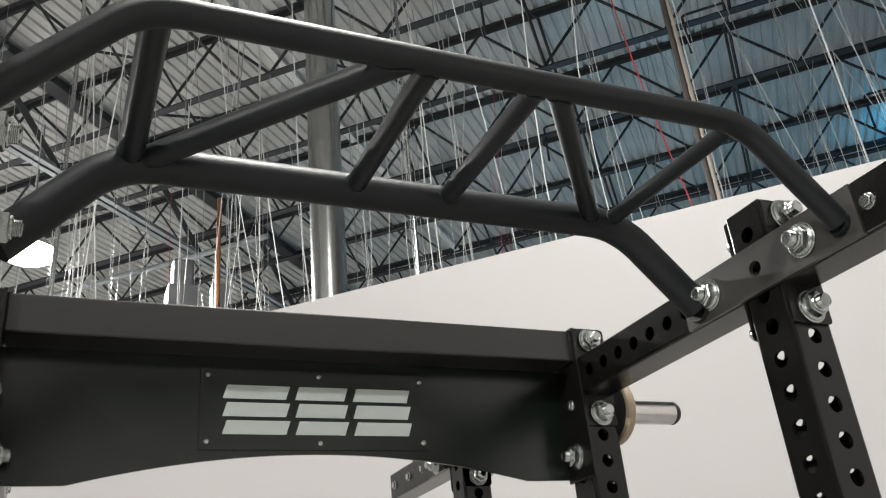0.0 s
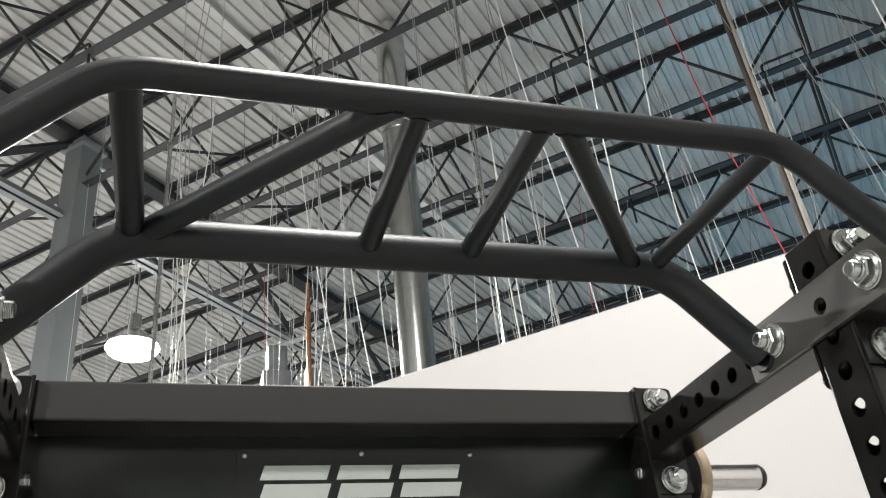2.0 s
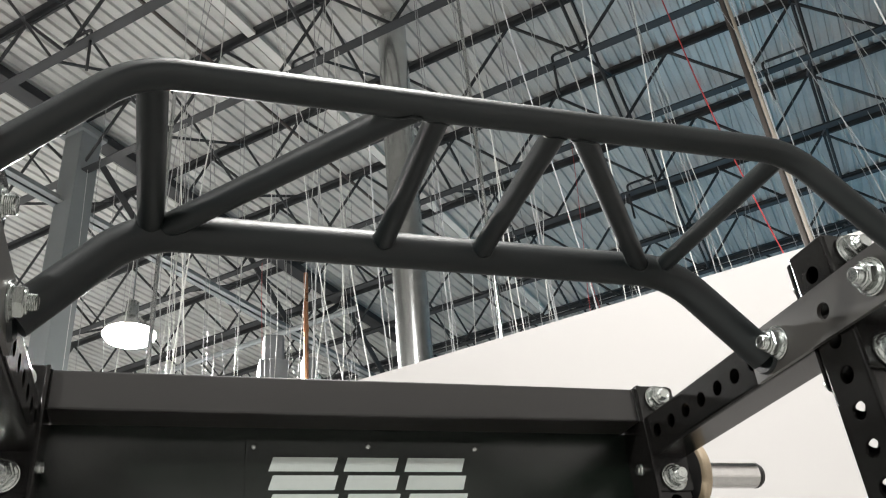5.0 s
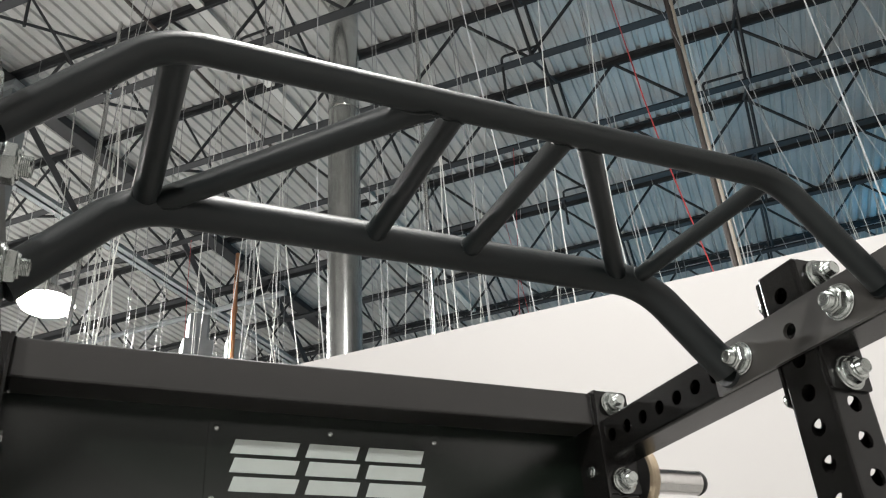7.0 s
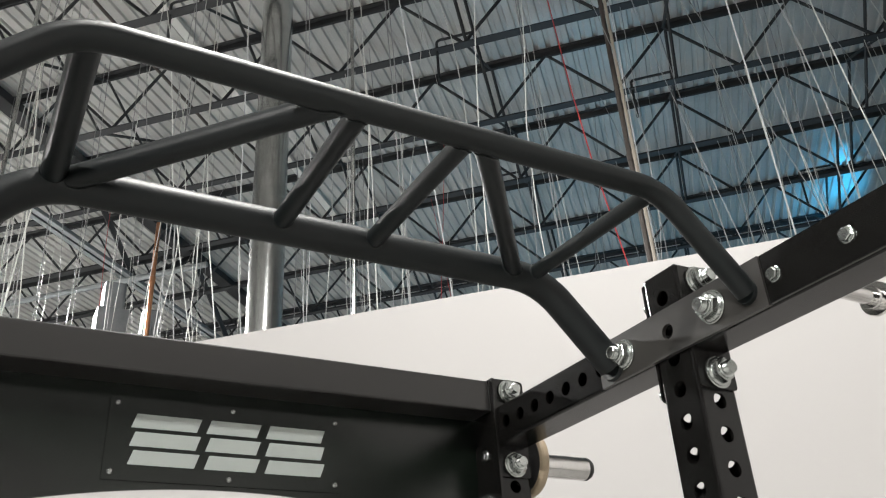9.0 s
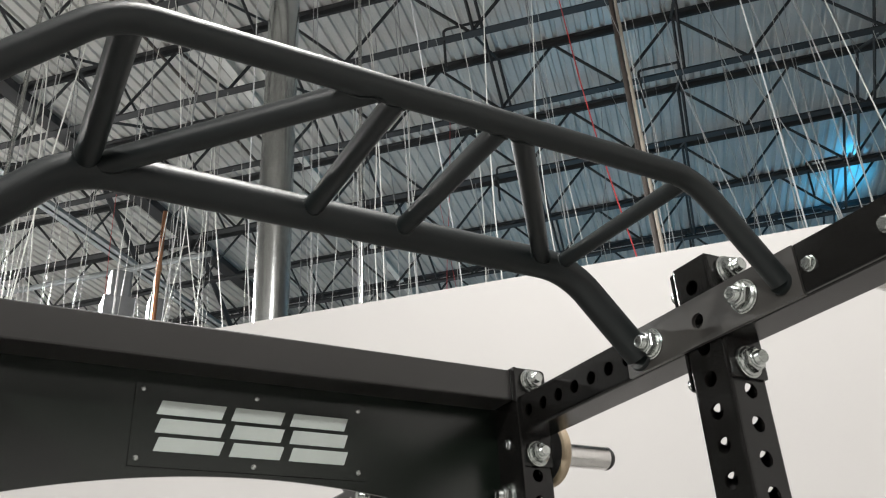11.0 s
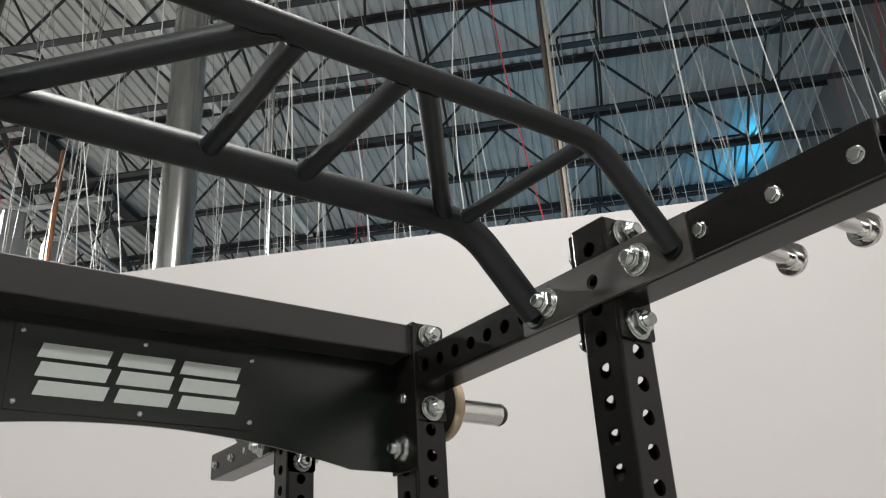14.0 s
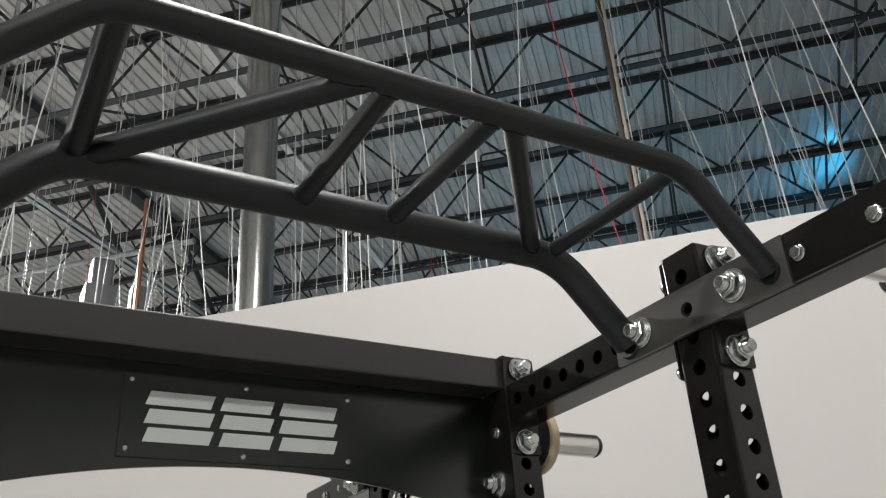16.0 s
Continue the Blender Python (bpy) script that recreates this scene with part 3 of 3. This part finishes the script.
for sx in (-1, 1):
    for y in (-0.821, -0.941, -1.057):
        storage_peg(sx, y, ZB, XU + HALF, 0.731, 0.0118, 0.0265)
    for y in (0.755, 0.861):
        storage_peg(sx, y, ZB, XU + HALF, 0.731, 0.0118, 0.0265)
    # plate sleeve on the back post
    sl = part("weight_sleeve", lathe(bmesh.new(), face((sx * (XU + HALF) - OFF[sx]), YS[2], 2.2, (sx, 0, 0)), [(0.035, 0), (0.035, 0.006), (0.0245, 0.008), (0.0245, 0.168)], 28), CHROME, rack, "brushed steel weight sleeve")
    part("end_cap", lathe(bmesh.new(), face((sx * (XU + HALF + 0.168) - OFF[sx]), YS[2], 2.2, (sx, 0, 0)), [(0.0246, 0), (0.0246, 0.006), (0.020, 0.014), (0.012, 0.016)], 28), RUBBER, sl, "black plastic end cap")


def change_plate(sx):
    m = face((sx * (XU + HALF + 0.012) - OFF[sx]), YS[2], 2.2, (sx, 0, 0))
    th = empty("weight_plate", m.translation, "small round tan rubber weight plate on a rack sleeve", "weight plate", "small weight plates")
    part("disc", lathe(bmesh.new(), m, [(0.026, 0), (0.062, 0), (0.067, 0.002), (0.0695, 0.006), (0.0695, 0.015), (0.067, 0.019), (0.062, 0.021), (0.056, 0.021), (0.054, 0.017), (0.034, 0.017), (0.033, 0.021), (0.026, 0.021)], 40), TAN, th)
    part("face_ring", lathe(bmesh.new(), m, [(0.036, -0.0012), (0.060, -0.0012), (0.060, 0.001), (0.036, 0.001)], 40), RUBBER, th)
    for k in range(7):
        a = radians(20 + 18 * k)
        part("lettering_bar", box(bmesh.new(), (-0.004, -0.002, 0), (0.004, 0.002, 0.001), m=m @ Matrix.Translation((0.049 * math.cos(a), 0.049 * math.sin(a), -0.0022)) @ Matrix.Rotation(a + math.pi / 2, 4, "Z")), TAN, th)


change_plate(1)

# ---- crossmember with the sign ----
sign = empty("sign_crossmember", (0, -0.04, 2.2), "black steel crossmember with a hanging arched sign panel", "crossmember")
XI = XU - HALF
cb = box(bmesh.new(), (-XI - 0.005, -0.078, 2.291), (XI - 0.006, -0.003, 2.358), 0.004)
part("beam", cb, SIGNB, sign)
for sx in (-1, 1):
    fp = bmesh.new()
    box(fp, ((sx * XI - OFF[sx]) - 0.003 - 0.003 * sx, -0.0925, 2.060), ((sx * XI - OFF[sx]) + 0.003 - 0.003 * sx, 0.001, 2.360), 0.001)
    part("flange", fp, BLACK, sign)
    nut(sign, face((sx * (XI - 0.006) - OFF[sx]), -0.0401, 2.107, (-sx, 0, 0)), 20)
    small_bolt(sign, face((sx * (XI - 0.006) - OFF[sx]), -0.046, 2.208, (-sx, 0, 0)), 5)
    # weld bead along the flange
    part("weld", tube(bmesh.new(), [((sx * (XI - 0.007) - OFF[sx]), -0.079, z) for z in np.linspace(2.292, 2.357, 9)], 0.0022, 6), BLACK, sign)
out = [(-XI - 0.005, 2.291), (XI - 0.006, 2.291), (XI - 0.006, 2.067), (0.415, 2.067)]
for k in range(1, 40):
    x = 0.415 - 0.83 * k / 40
    out.append((x, 2.117 - 0.05 * (x / 0.415) ** 2))
out += [(-0.415, 2.067), (-XI - 0.005, 2.067)]
part("panel", polygon(bmesh.new(), out, -0.008, -0.003), PANELB, sign, "arched flat black panel")
name_plate = part("name_plate", box(bmesh.new(), (-0.213, -0.0105, 2.124), (0.213, -0.0081, 2.270), 0.0006), PANELB, sign, "flat black plate with pale marks")
for x, z in ((-0.2, 2.257), (0.0, 2.260), (0.2, 2.257), (-0.2, 2.138), (0.0, 2.136), (0.2, 2.139)):
    part("rivet", lathe(bmesh.new(), face(x, -0.0105, z, (0, -1, 0)), [(0.0052, 0), (0.0052, 0.001), (0.004, 0.0026), (0.002, 0.0034)], 14), ZINC, name_plate, "zinc rivet")


def mark(outline):
    part("logo_mark", polygon(bmesh.new(), outline, -0.0113, -0.0104), LOGO, name_plate, "pale grey logo shape", False)


# three blocks of plain slanted bars stand for the logo
for x0, x1 in ((-0.174, -0.054), (-0.045, 0.055), (0.064, 0.179)):
    for z0, z1 in ((2.151, 2.1755), (2.1825, 2.2075), (2.2145, 2.239)):
        mark([(x0, z0), (x0 + 0.008, z1), (x1, z1), (x1 - 0.008, z0)])

# ---- multi-grip pull-up bar ----
ZT, YR, YFR = 2.389, -0.468, -0.771
bar = empty("pull_up_bar", (0, -0.62, ZT), "matte black multi-grip pull-up bar of welded steel tube", "pull-up bar")
xe = XI - 0.0075
part("rear_rail", tube(bmesh.new(), bent([(-xe - 0.011, YR, 2.252), (-0.396, YR, ZT), (0.382, YR, ZT), (xe, YR, 2.252)], 0.13, 14), 0.0254, 28), SATIN, bar, "thick straight tube with bent ends")
part("front_rail", tube(bmesh.new(), bent([(-xe - 0.011, YFR, 2.252), (-0.396, YFR, ZT), (0.380, YFR, ZT + 0.003), (xe, YFR, 2.254)], 0.10, 14), 0.0165, 24), SATIN, bar, "slimmer tube with bent ends")
RUNGS = [(-0.382, -0.382, 0.0165), (-0.374, -0.107, 0.0165), (-0.078, -0.078, 0.0145), (0.066, 0.066, 0.0145), (0.332, 0.090, 0.0145), (0.359, 0.372, 0.0125)]
for xr, xf, r in RUNGS:
    part("rung", tube(bmesh.new(), [(xr, YR, ZT), (xf, YFR, ZT)], r, 20), SATIN, bar)
    d = Vector((xf - xr, YFR - YR, 0)).normalized()
    for c, rr, s in ((Vector((xr, YR, ZT)), 0.0254, 1), (Vector((xf, YFR, ZT)), 0.0165, -1)):
        a, e1, e2, ringp = d * s, Vector((-d.y, d.x, 0)), Vector((0, 0, 1)), []
        for k in range(25):
            o = (e1 * math.cos(k * math.pi / 12) + e2 * math.sin(k * math.pi / 12)) * (r + 0.0006)
            reach = math.sqrt(max(rr * rr - o.z * o.z, 0))
            t = (reach * (1 if a.y > 0 else -1) - o.y) / a.y
            ringp.append(c + o + a * (t + 0.0005))
        part("weld", tube(bmesh.new(), ringp, 0.0014, 6), SATIN, bar)
for sx in (-1, 1):
    y0, y1 = -0.801, -0.434
    L = y1 - y0
    # plate is built along its y, so turn it to lie level
    mm = Matrix(((0, 0, -sx, (sx * (XI - 0.007) - OFF[sx])), (0, 1, 0, y0), (sx, 0, 0, ZB - 0.038 * sx), (0, 0, 0, 1)))
    part("bracket", plate(bmesh.new(), mm, 0.076, L, 0.007, [-0.606 - y0], 0.0122), BRACKETB, bar, "flat black bracket plate", raw=True)
    for y in (-0.5003, -0.7035):
        nut(bar, face((sx * (XI - 0.007) - OFF[sx]), y, ZB, (-sx, 0, 0)), 30 if y > -0.6 else 12)
    for yy, rr in ((YR, 0.0254), (YFR, 0.0165)):
        part("weld", lathe(bmesh.new(), face((sx * (XI - 0.0068) - OFF[sx]), yy, 2.253, (-sx, 0, 0)), [(rr * 1.1, 0), (rr * 1.07, 0.003), (rr, 0.006)], 24), SATIN, bar)
